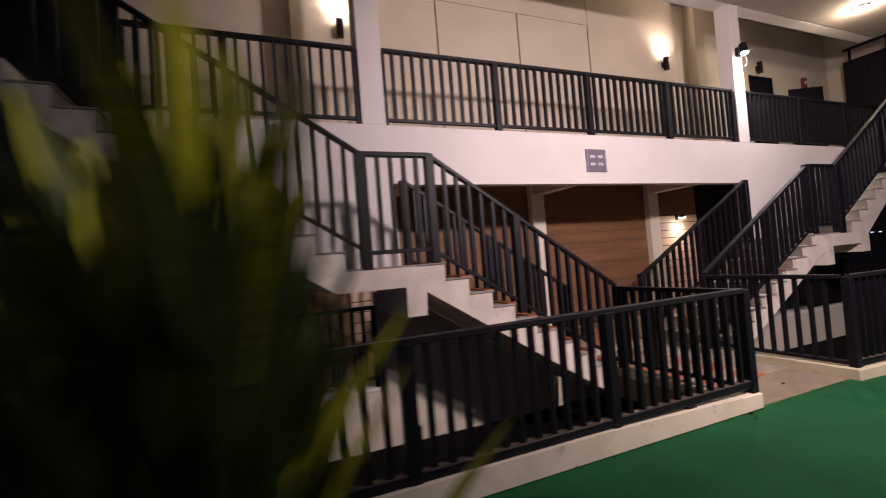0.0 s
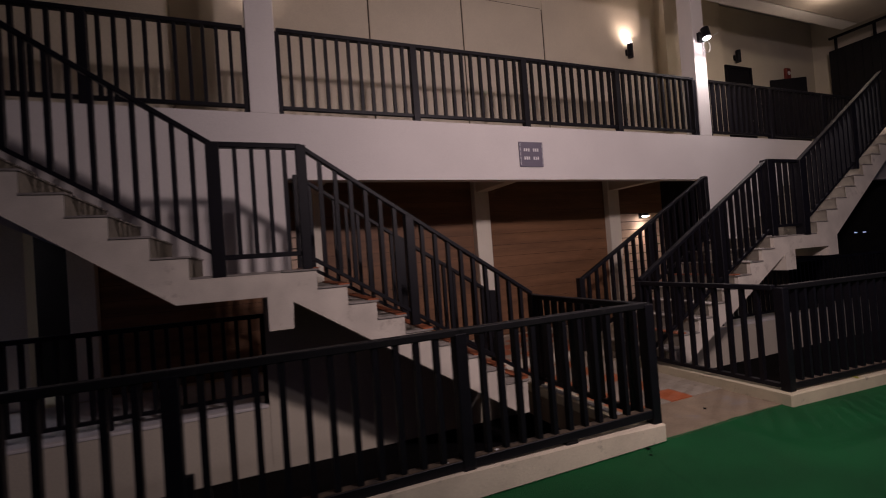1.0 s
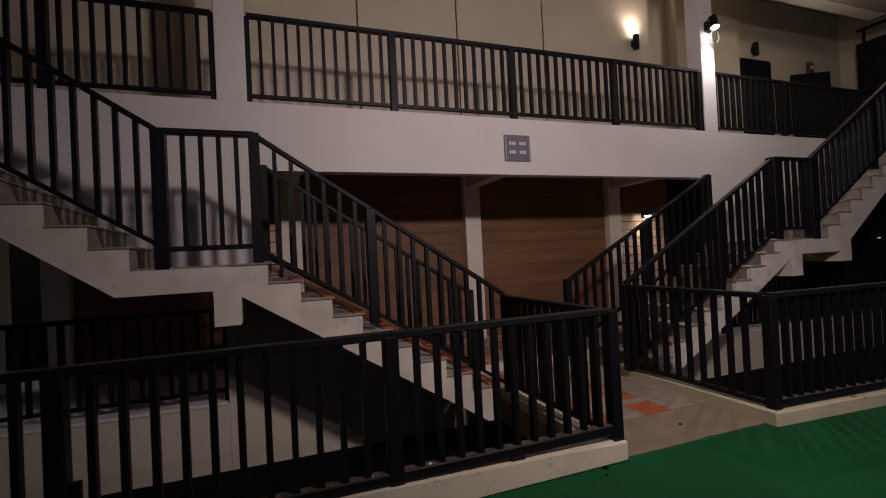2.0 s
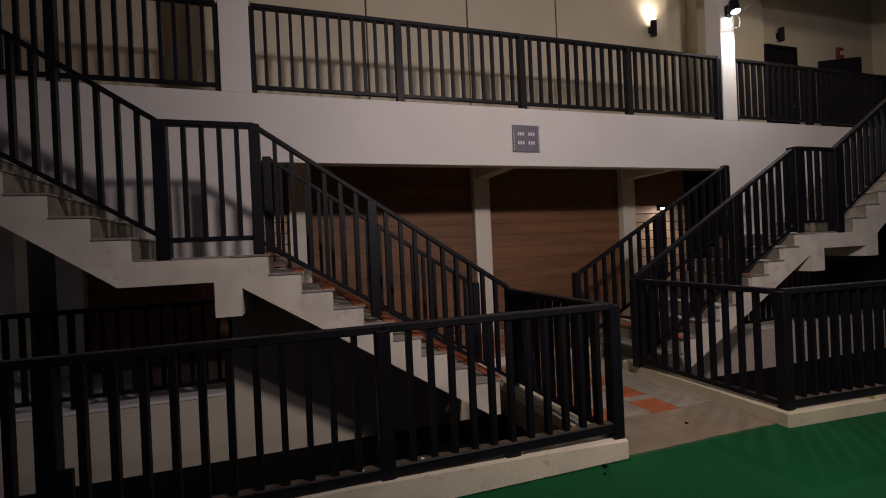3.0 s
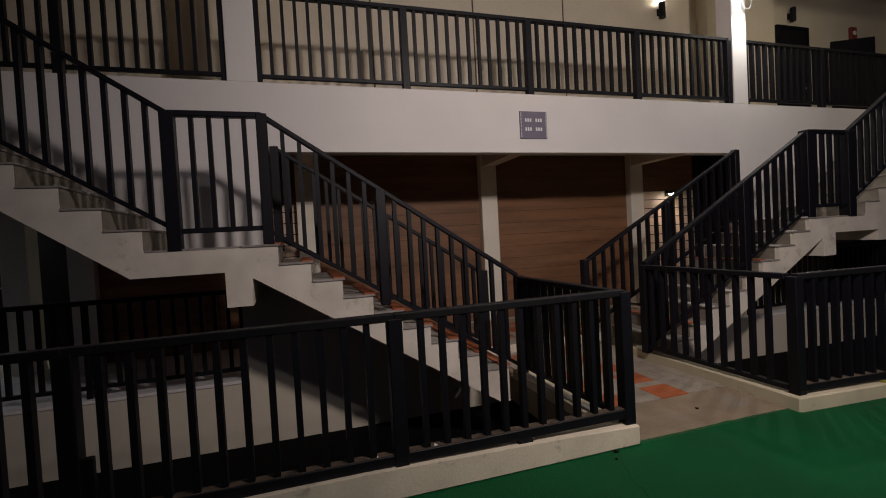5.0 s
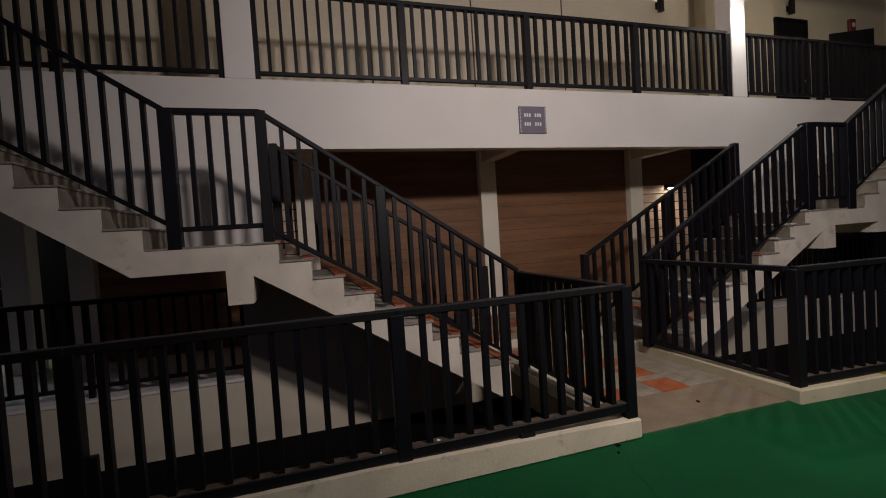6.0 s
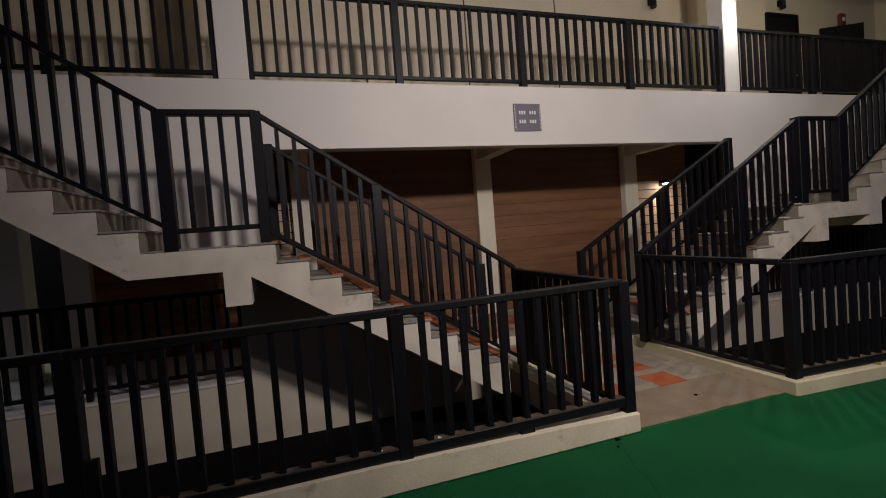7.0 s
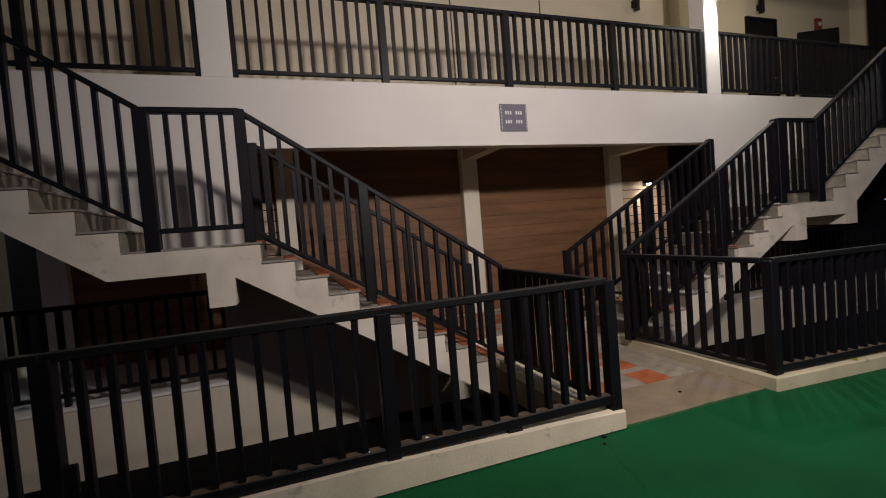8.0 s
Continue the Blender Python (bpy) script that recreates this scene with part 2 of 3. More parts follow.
for i in range(260):
    x = -1.5 + (BRX0 + 1.5) * i / 259
    h = 0.004 + 0.008 * noise.noise(Vector((x * 5, 1, 0))) + 0.004 * rag.random()
    row = (bm.verts.new((x, KERB0 - 0.006, 0.001)), bm.verts.new((x, KERB0 - 0.004, max(h, 0.003))))
    if prev:
        bm.faces.new((prev[0], row[0], row[1], prev[1]))
    prev = row
structure("paint_edge_2", bm, GREEN, "ragged edge of green floor paint along the kerb foot", "paint edge")

# hairline cracks in the floor paint
def crack(name, pts, width):
    bm = bmesh.new()
    prev = None
    n = 14
    for (x0, y0), (x1, y1) in zip(pts, pts[1:]):
        for i in range(n + 1):
            f = i / n
            x, y = x0 + (x1 - x0) * f, y0 + (y1 - y0) * f
            w = 0.02 * noise.noise(Vector((x * 9, y * 9, 5)))
            row = (bm.verts.new((x + w, y + w, 0.0015)), bm.verts.new((x + w + width, y + w + width * 0.6, 0.0015)))
            if prev:
                bm.faces.new((prev[0], row[0], row[1], prev[1]))
            prev = row
    structure(name, bm, PIT, "dark hairline crack in the green floor paint", "crack")


crack("crack_1", ((3.93, 2.60), (3.80, 2.33), (3.72, 2.02), (3.40, 1.70)), 0.0025)
crack("crack_2", ((5.9, 2.50), (5.85, 2.0), (6.3, 1.6)), 0.002)

# ---- facade ----
LSTEP, LRISE = 0.2545, 0.163
LX, LZ = 1.837, 1.485
RX = 8.03
bm = bmesh.new()
prism(bm, [(-1.35, 2.47), (0.72, 1.31), (1.72, 1.31), (1.72, 2.47), (8.175, 2.47), (8.175, 1.27), (9.4, 1.27), (11.5, 2.47), (EAST, 2.47), (EAST, UPPER), (WEST, UPPER), (WEST, 2.47)], FACE, FACE + 0.16)
facade = structure("wall_facade", bm, PLASTER, "white plastered facade beam and stair walls", "wall")
slab("upper_floor", WEST, EAST, FACE + 0.16, 9.5, 2.75, UPPER - 0.004, PLASTER, "upper corridor slab with a pale underside", "floor")
for name, x0, x1 in (("column_1", 1.41, 1.70), ("column_2", 8.19, 8.465)):
    bm = bmesh.new()
    box(bm, x0, x1, FACE, FACE + 0.26, UPPER, 5.689)
    soften(bm, 0.006)
    structure(name, bm, PLASTER, "white plastered facade column", "column")
# wall below each lower flight
bm = bmesh.new()
prism(bm, [(1.41, -0.62), (4.02, -0.62), (4.02, -0.12), (3.75, -0.12), (1.64, 1.22), (1.41, 1.22)], FACE - 0.006, FACE + 0.14)
structure("wall_under_stair_1", bm, CREAM, "cream wall closing the space under the flight", "wall")
bm = bmesh.new()
prism(bm, [(7.5, -0.62), (5.78, -0.62), (5.78, -0.12), (6.1, -0.12), (7.5, 0.78)], FACE - 0.006, FACE + 0.14)
structure("wall_under_stair_2", bm, CREAM, "cream wall closing the space under the flight", "wall")

# ---- upper corridor: back wall, panels, eave ----
bm = bmesh.new()
box(bm, WEST, EAST, 7.1, 7.3, UPPER, 6.9)
structure("wall_upper_back", bm, CREAM, "cream plastered rear wall of the upper corridor", "wall")
slab("wall_upper_middle", 0.88, 8.80, BACK + 0.02, 7.099, UPPER, 6.9, CREAM, "cream plastered wall with grooved panels", "wall")
for i, (x0, x1) in enumerate(((1.62, 3.19), (3.215, 4.79), (4.815, 6.405))):
    slab("wall_panel_%d" % (i + 1), x0, x1, BACK, BACK + 0.018, UPPER, 5.85, CREAM, "flat cream wall panel edged by a dark groove", "wall panel", 0.004)
for i, x in enumerate((3.19, 4.79, 6.405)):
    slab("wall_groove_%d" % (i + 1), x - 0.002, x + 0.028, BACK + 0.010, BACK + 0.0195, UPPER, 5.85 if i else 6.9, GROOVE, "dark joint between wall panels", "joint")
slab("wall_groove_4", 3.24, 6.40, BACK + 0.012, BACK + 0.0197, 5.852, 5.864, GROOVE, "thin dark joint above the wall panels", "joint")
slab("wall_panel_4", 6.43, 8.79, BACK, BACK + 0.018, UPPER, 6.9, CREAM, "flat cream wall panel with a sconce", "wall panel", 0.004)
for name, x0, x1 in (("pier_1", -1.6, 0.50), ("pier_2", 9.60, 11.35)):
    slab(name, x0, x1, 6.85, 7.099, UPPER, 6.9, CREAM, "cream wall pier standing out from the corridor wall", "pier", 0.006)
slab("wall_end_1", -6.0, -5.8, FACE + 0.2, 7.099, UPPER, 6.9, CREAM, "cream end wall of the upper corridor", "wall")
slab("wall_end_2", 15.2, 15.4, FACE + 0.2, 7.099, UPPER, 6.9, CREAM, "cream end wall of the upper corridor", "wall")
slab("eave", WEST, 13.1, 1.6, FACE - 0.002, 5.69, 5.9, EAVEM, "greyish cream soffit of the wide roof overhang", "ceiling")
slab("ceiling_upper", WEST, EAST, FACE, 9.5, 6.92, 7.1, PLASTER, "white ceiling of the upper corridor", "ceiling")
slab("beam_upper", WEST, 13.1, FACE + 0.02, FACE + 0.28, 5.69, 6.9, PLASTER, "white roof edge beam", "beam")

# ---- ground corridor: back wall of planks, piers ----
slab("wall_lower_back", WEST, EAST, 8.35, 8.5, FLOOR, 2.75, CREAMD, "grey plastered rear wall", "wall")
PIERS = (-1.22, -0.56, 2.14, 4.92, 7.75, 10.6)
for i, c in enumerate(PIERS):
    slab("pier_%d" % (i + 3), c - 0.135, c + 0.135, BACK, BACK + 0.27, FLOOR, 2.75, PIERM, "slim cream pier against the planked wall", "pier", 0.006)
    slab("cross_beam_%d" % (i + 1), c - 0.10, c + 0.10, FACE + 0.162, BACK + 0.1, 2.55, 2.749, CREAM, "cream beam across the corridor ceiling", "beam")

# ---- stairs ----
def stairs(x_edge, sign, going, land, lz, drops, red, label):
    """Two flights along the facade with a landing between; sign says which way the upper flight climbs (-1: to -x)."""
    root = thing("staircase", (x_edge, STAIR0, -0.62), label, "staircase", "staircases before the facade")
    X = lambda d: x_edge + sign * d          # d grows towards the upper flight
    r = (lz - 0.018) / 9
    out = [(X(0), lz)]
    for k in range(1, 9):
        out += [(X(-going * (k - 1)), lz - r * k), (X(-going * k), lz - r * k)]
    d0, d1 = drops[0]
    out += [(X(-going * 8), -0.14), (X(-going * 8 + 0.09), -0.14), (X(d0), lz - 0.25), (X(d0 + 0.01), lz - 0.475), (X(d1), lz - 0.475), (X(d1), lz - 0.19)]
    r2 = (UPPER - lz) / 10
    top = land + going * 9
    if len(drops) > 1:
        e0, e1 = drops[1]
        out += [(X(e0), lz - 0.19), (X(e0), lz - 0.33), (X(e1), lz - 0.33), (X(e1), lz - 0.03)]
    else:
        out += [(X(land + 0.10), lz - 0.19)]
    out += [(X(top + 0.14), UPPER - 0.22), (X(top + 3.2), UPPER - 0.22), (X(top + 3.2), UPPER)]
    for k in range(10, 0, -1):
        out += [(X(land + going * (k - 1)), lz + r2 * k), (X(land + going * (k - 1)), lz + r2 * (k - 1))]
    bm = bmesh.new()
    prism(bm, out, STAIR0, STAIR1)
    part("flight", bm, STAIRC, root)
    # worn tread plates a little proud of the steps, dark open joints below them, tile strips at the noses
    for k in range(0, 9):
        z = lz - r * k
        a, b = sorted((X(-0.020), X(0.28)) if k == 0 else (X(-going * k - 0.020), X(-going * (k - 1) - 0.002)))
        bm = bmesh.new()
        box(bm, a, b, STAIR0 - 0.012, STAIR1 - 0.02, z + 0.001, z + 0.018)
        soften(bm, 0.003)
        part("tread", bm, TREADM, root)
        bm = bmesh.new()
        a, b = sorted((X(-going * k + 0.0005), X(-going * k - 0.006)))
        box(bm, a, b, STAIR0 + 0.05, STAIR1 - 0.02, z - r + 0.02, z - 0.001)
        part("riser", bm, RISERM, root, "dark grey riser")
        n0, n1 = sorted((X(-going * k - 0.026), X(-going * k + 0.07)))
        bm = bmesh.new()
        box(bm, n0, n1, STAIR0 + 0.02, STAIR1 - 0.03, z + 0.0185, z + 0.030)
        part("nosing_tile", bm, TILER if k in red else NOSEW, root, "terracotta nosing strip" if k in red else "")
    for k in range(0, 10):
        z = lz + r2 * k
        a, b = sorted((X(0.283), X(land - 0.002)) if k == 0 else (X(land + going * (k - 1) - 0.020), X(land + going * k - 0.002)))
        bm = bmesh.new()
        if k:
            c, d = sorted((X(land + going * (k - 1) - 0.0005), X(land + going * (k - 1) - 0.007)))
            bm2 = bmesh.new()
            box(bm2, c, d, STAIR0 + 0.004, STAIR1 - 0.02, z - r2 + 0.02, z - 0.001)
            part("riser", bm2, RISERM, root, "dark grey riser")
        box(bm, a, b, STAIR0 - 0.012 if k else STAIR0 + 0.01, STAIR1 - 0.02, z + 0.001, z + 0.018)
        soften(bm, 0.003)
        part("tread", bm, TREADM, root)
    return root


RSTEP, RZ = 0.268, 1.455
stairs(LX, -1, LSTEP, 0.97, LZ, [(0.205, 0.41)], range(9), "cream concrete staircase with landing, tiled noses and worn treads")
stairs(RX, 1, RSTEP, 1.03, RZ, [(0.225, 0.455), (1.27, 1.51)], (3, 7), "cream concrete staircase with landing and a second support")


# ---- black steel railings ----
BALU = {}


def baluster(parent, x, y, z0, z1, along_y=False, w=0.034, d=0.047):
    key = (round(z1 - z0, 2), along_y, d)
    if key not in BALU:
        a, b = (d, w) if along_y else (w, d)
        bm = bmesh.new()
        box(bm, -a / 2, a / 2, -b / 2, b / 2, 0, key[0])
        BALU[key] = mesh_of("baluster", bm, BLACK)
    ob = new("baluster", BALU[key])
    ob.parent = parent
    ob.location = Vector((x, y, z0)) - parent.location


def post(parent, x, y, z0, z1, w=0.08):
    bm = bmesh.new()
    box(bm, x - w / 2, x + w / 2, y - w / 2, y + w / 2, z0, z1)
    soften(bm, 0.005)
    part("post", bm, BLACK, parent)


def bay(parent, p, q, top, bottom, count, w=0.07, h=0.045, dusty=False, low=(0.045, 0.04), first=0.0, pitch=0.0, deep=0.047):
    """One bay from p to q (x, y): top and bottom rails with heights at both ends, and count balusters between."""
    bm = bmesh.new()
    bar(bm, (*p, top[0]), (*q, top[1]), w, h)
    soften(bm, 0.005)
    part("top_rail", bm, DUSTY if dusty else BLACK, parent)
    bm = bmesh.new()
    bar(bm, (*p, bottom[0]), (*q, bottom[1]), *low)
    soften(bm, 0.004)
    rail = part("bottom_rail", bm, BLACK, parent)
    if dusty:
        bm = bmesh.new()
        bar(bm, (*p, bottom[0] + 0.004), (*q, bottom[1] + 0.004), low[0] - 0.012, 0.0035)
        part("dust", bm, DIRT, rail, "brown dust lying on the rail")
    length = math.hypot(q[0] - p[0], q[1] - p[1])
    for i in range(count):
        f = (first + pitch * i) / length if pitch else (i + 1) / (count + 1)
        x, y = p[0] + (q[0] - p[0]) * f, p[1] + (q[1] - p[1]) * f
        baluster(parent, x, y, bottom[0] + (bottom[1] - bottom[0]) * f - 0.02, top[0] + (top[1] - top[0]) * f - h / 2, abs(q[1] - p[1]) > abs(q[0] - p[0]), d=deep)


def railing(name_label, place, group):
    return thing("railing", place, name_label, "railing", group)


RY = 2.688
r1 = railing("black steel railing with dusty rails on the kerb", (4.08, RY, 0.135), "kerb railings")
xs = [-5.44, -3.85, -2.26, -0.675, 0.908, 2.502, 4.09]
for a, b in zip(xs, xs[1:]):
    post(r1, a, RY, KTOP(a) - 0.002, 1.03, 0.085)
    bay(r1, (a, RY), (b, RY), (1.06, 1.06), (0.245, 0.245), 11, dusty=True, low=(0.07, 0.062), first=0.158 if b > 4 else 0.137, pitch=0.1297)
    mid = (a + b) / 2
    bm = bmesh.new()
    box(bm, mid - 0.05, mid + 0.05, RY - 0.03, RY + 0.03, KTOP(mid) - 0.004, 0.186)
    part("foot_plate", bm, BLACK, r1)
bm = bmesh.new()
box(bm, 0.935, 0.985, RY + 0.012, RY + 0.05, 0.20, 0.505)
soften(bm, 0.004)
part("side_plate", bm, BLACK, r1, "short black plate beside a post")
post(r1, xs[-1], RY, KTOP(4.09) - 0.002, 1.045, 0.085)

r2 = railing("black steel railing with dusty rails on the kerb", (5.64, 2.63, 0.112), "kerb railings")
RYR = lambda x: 2.632 - 0.075 * (x - 5.6)
xs = [5.64, 7.23, 8.83, 10.43, 12.03, 13.63]
for a, b in zip(xs, xs[1:]):
    post(r2, a, RYR(a), 0.111, 1.03, 0.085)
    bay(r2, (a, RYR(a)), (b, RYR(b)), (1.05, 1.05), (0.185, 0.185), 12, dusty=True, low=(0.07, 0.055), first=0.160, pitch=0.1205)

r3 = railing("black steel railing along the side of the footbridge", (4.07, 3.4, 0.1), "footbridge railings")
bay(r3, (4.07, RY + 0.05), (4.05, 4.15), (1.055, 1.055), (0.2, 0.2), 11)
post(r3, 4.05, 4.15, 0.0, 1.06, 0.085)
r4 = railing("black steel railing along the side of the footbridge", (5.65, 3.4, 0.115), "footbridge railings")
bay(r4, (5.63, 2.68), (5.56, 4.15), (1.05, 1.06), (0.17, 0.19), 10, low=(0.05, 0.04), first=0.15, pitch=0.137)
post(r4, 5.56, 4.15, 0.1, 1.06, 0.085)


def stair_railing(y, a, b, lo_x, rise, lz, label, thick=0.085):
    """Posts at a and b on the landing, a lower run down to lo_x and an upper run of the given slope."""
    root = railing(label, (a, y, lz), "stair railings")
    sign = 1 if b > a else -1
    T, B = lz + 1.108, lz + 0.178
    post(root, a, y, lz + 0.02, T - 0.01, thick)
    post(root, b, y, lz + 0.001, T - 0.01, thick + 0.015)
    bay(root, (a, y), (b, y), (T, T), (B, B), 4, first=abs(b - a) * 0.198, pitch=abs(b - a) * 0.188)
    bay(root, (a, y), (lo_x, y), (T, 1.09), (B - 0.02, 0.19), int((abs(lo_x - a) - 0.12) / 0.1312), first=0.155, pitch=0.1312)
    f = 0.42
    post(root, a + (lo_x - a) * f, y, B - 0.02 - (B - 0.21) * f - 0.13, T - (T - 1.09) * f - 0.02, 0.085)
    run = 2.45
    bay(root, (b, y), (b + sign * run, y), (T, T + rise * run), (B + 0.02, B + 0.02 + rise * run), 18, first=0.149, pitch=0.1297)
    f = 0.60
    post(root, b + sign * run * f, y, B + rise * run * f - 0.12, T + rise * run * f - 0.02, 0.085)
    return root


def wall_railing(y, hi_x, lo_x, top, bottom, label):
    """The railing of the lower flight on the side of the facade."""
    root = railing(label, (lo_x, y, FLOOR), "stair railings")
    post(root, hi_x, y, top[0] - 1.09, top[0] - 0.01, 0.085)
    bay(root, (hi_x, y), (lo_x, y), top, bottom, 17)
    f = 0.49
    post(root, hi_x + (lo_x - hi_x) * f, y, bottom[0] + (bottom[1] - bottom[0]) * f - 0.10, top[0] + (top[1] - top[0]) * f - 0.02, 0.085)
    post(root, lo_x, y, FLOOR if lo_x < 5 else FLOOR - 0.02, top[1] + 0.01, 0.085)
    return root


stair_railing(4.15, 1.772, 1.082, 4.03, 0.64, LZ, "black steel railing on the open side of the stairs")
wall_railing(5.09, 1.82, 4.06, (2.515, 1.05), (1.58, 0.23), "black steel railing of the lower flight beside the opening")
stair_railing(4.15, 8.085, 8.81, 5.56, 0.63, RZ, "black steel railing on the open side of the stairs", 0.115)
wall_railing(5.09, 8.05, 5.46, (2.505, 1.085), (1.58, 0.22), "black steel railing of the lower flight beside the opening")

UY = FACE + 0.06
r5 = railing("black steel balcony railing between white columns", (4.9, UY, UPPER), "balcony railings")
xs = [1.72, 3.295, 4.885, 6.53, 8.155]
for a, b in zip(xs, xs[1:]):
    bay(r5, (a, UY), (b, UY), (4.148, 4.148), (3.29, 3.29), 11)
for x in xs:
    post(r5, x, UY, UPPER - 0.02, 4.11, 0.06 if x == 1.72 else 0.085)
r6 = railing("black steel balcony railing beside the stair head", (0.0, UY, UPPER), "balcony railings")
xs = [1.385, -0.025, -0.94]
for a, b, n in zip(xs, xs[1:], (10, 6)):
    bay(r6, (a, UY), (b, UY), (4.13, 4.13), (3.29, 3.29), n)
for x in xs:
    post(r6, x, UY, UPPER - 0.02, 4.11, 0.06 if x == 1.385 else 0.085)
r7 = railing("black steel balcony railing beside the stair head", (9.7, UY, UPPER), "balcony railings")
xs = [8.50, 10.09, 11.68, 13.2]
for a, b in zip(xs, xs[1:]):
    bay(r7, (a, UY), (b, UY), (4.145, 4.145), (3.29, 3.29), 11, deep=0.058)
for x in xs:
    post(r7, x, UY, UPPER - 0.02, 4.11, 0.06 if x == 8.50 else 0.085)

LY = FACE + 0.10
r8 = railing("black steel railing at the edge of the ground corridor", (0.0, LY, FLOOR), "corridor railings")
xs = [1.39, 0.008, -1.375, -2.757, -4.14]
for a, b in zip(xs, xs[1:]):
    bay(r8, (a, LY), (b, LY), (1.062, 1.062), (0.238, 0.238), 10, low=(0.045, 0.036))
for x in xs:
    post(r8, x, LY, FLOOR - 0.012, 1.06, 0.05)
r9 = railing("black steel railing at the edge of the ground corridor", (10, LY, FLOORE), "corridor railings")
xs = [8.45, 9.9, 11.35, 12.8, 14.2]
for a, b in zip(xs, xs[1:]):
    bay(r9, (a, LY), (b, LY), (0.985, 0.985), (0.16, 0.16), 11)
for x in xs:
    post(r9, x, LY, FLOORE - 0.012, 0.975, 0.05)

# ---- things on the walls ----
def sign():
    root = thing("sign", (4.87, FACE, 2.80), "square grey number sign with white digits on the beam", "sign")
    bm = bmesh.new()
    box(bm, 4.685, 5.06, FACE - 0.018, FACE - 0.002, 2.64, 2.975)
    soften(bm, 0.003)
    part("plate", bm, SIGNM, root)
    # four unit numbers, drawn as plain bars
    for x, z in ((4.755, 2.845), (4.90, 2.845), (4.755, 2.735), (4.90, 2.735)):
        bm = bmesh.new()
        for k in range(3):
            box(bm, x + 0.033 * k, x + 0.033 * k + 0.021, FACE - 0.0215, FACE - 0.018, z, z + 0.042)
        part("number", bm, SIGNW, root, "white number bars")
    # perforated edges as short ticks
    for x in (4.695, 5.04):
        bm = bmesh.new()
        for k in range(18):
            box(bm, x, x + 0.012, FACE - 0.0205, FACE - 0.018, 2.66 + k * 0.017, 2.667 + k * 0.017)
        part("edge_ticks", bm, SIGNW, root)


sign()


def sconce(x, z, lit, y=BACK):
    root = thing("wall_sconce", (x, y - 0.002, z), ("black cylinder wall sconce, lit upwards" if lit else "black cylinder wall sconce, unlit"), "wall lamp", "wall sconces")
    bm = bmesh.new()
    box(bm, x - 0.035, x + 0.035, y - 0.03, y - 0.003, z - 0.06, z + 0.06)
    soften(bm, 0.004)
    part("bracket", bm, BLACK, root)
    bm = bmesh.new()
    tube(bm, (x, y - 0.10, z - 0.13), (x, y - 0.10, z + 0.13), 0.055)
    tube(bm, (x, y - 0.10, z + 0.13), (x, y - 0.10, z + 0.145), 0.055, 0.050)
    part("body", bm, BLACK, root)
    if lit:
        bm = bmesh.new()
        tube(bm, (x, y - 0.10, z + 0.1455), (x, y - 0.10, z + 0.17), 0.046, 0.03)
        part("lens", bm, BULB, root, "glowing glass lens")


sconce(1.57, 5.10, True)
sconce(8.37, 5.26, True)
sconce(12.09, 5.69, False, 7.1)


def floodlight():
    x, y, z = 8.33, FACE, 4.76
    root = thing("floodlight", (x, y, z), "black floodlight on the white column, lit, with loose white cable", "floodlight")
    bm = bmesh.new()
    box(bm, x - 0.05, x + 0.05, y - 0.05, y - 0.002, z - 0.03, z + 0.12)
    part("bracket", bm, BLACK, root)
    bm = bmesh.new()
    tube(bm, (x, y - 0.11, z + 0.16), (x, y - 0.14, z - 0.01), 0.06, 0.068)
    part("housing", bm, BLACK, root)
    bm = bmesh.new()
    tube(bm, (x, y - 0.1405, z - 0.012), (x, y - 0.143, z - 0.024), 0.058, 0.054)
    part("lens", bm, BULBW, root, "glowing white lens")
    cu = bpy.data.curves.new("cable", "CURVE")
    cu.dimensions, cu.bevel_depth, cu.bevel_resolution = "3D", 0.007, 2
    sp = cu.splines.new("POLY")
    pts = [(0.05, -0.03, 0.0)] + [(0.13 + 0.09 * math.cos(a), -0.03, -0.09 + 0.10 * math.sin(a)) for a in [math.pi * (0.9 - 2.0 * k / 22) for k in range(23)]] + [(0.12, -0.02, 0.0), (0.22, -0.05, 0.07), (0.33, -0.10, 0.13)]
    sp.points.add(len(pts) - 1)
    for p, c in zip(sp.points, pts):
        p.co = (*c, 1)
    cu.materials.append(CABLE)
    ob = new("cable", cu)
    ob.parent = root
    tagged(ob, "looped white cable")


floodlight()


def downlight(x, y, z, label):
    root = thing("ceiling_light", (x, y, z), label, "ceiling light", "round ceiling lights")
    bm = bmesh.new()
    tube(bm, (x, y, z), (x, y, z - 0.03), 0.13, 0.12, 24)
    part("rim", bm, PLASTER, root)
    bm = bmesh.new()
    tube(bm, (x, y, z - 0.0305), (x, y, z - 0.05), 0.11, 0.08, 24)
    part("diffuser", bm, SOFTB, root, "glowing diffuser")


downlight(11.05, 4.5, 5.689, "round white ceiling light glowing under the eave")


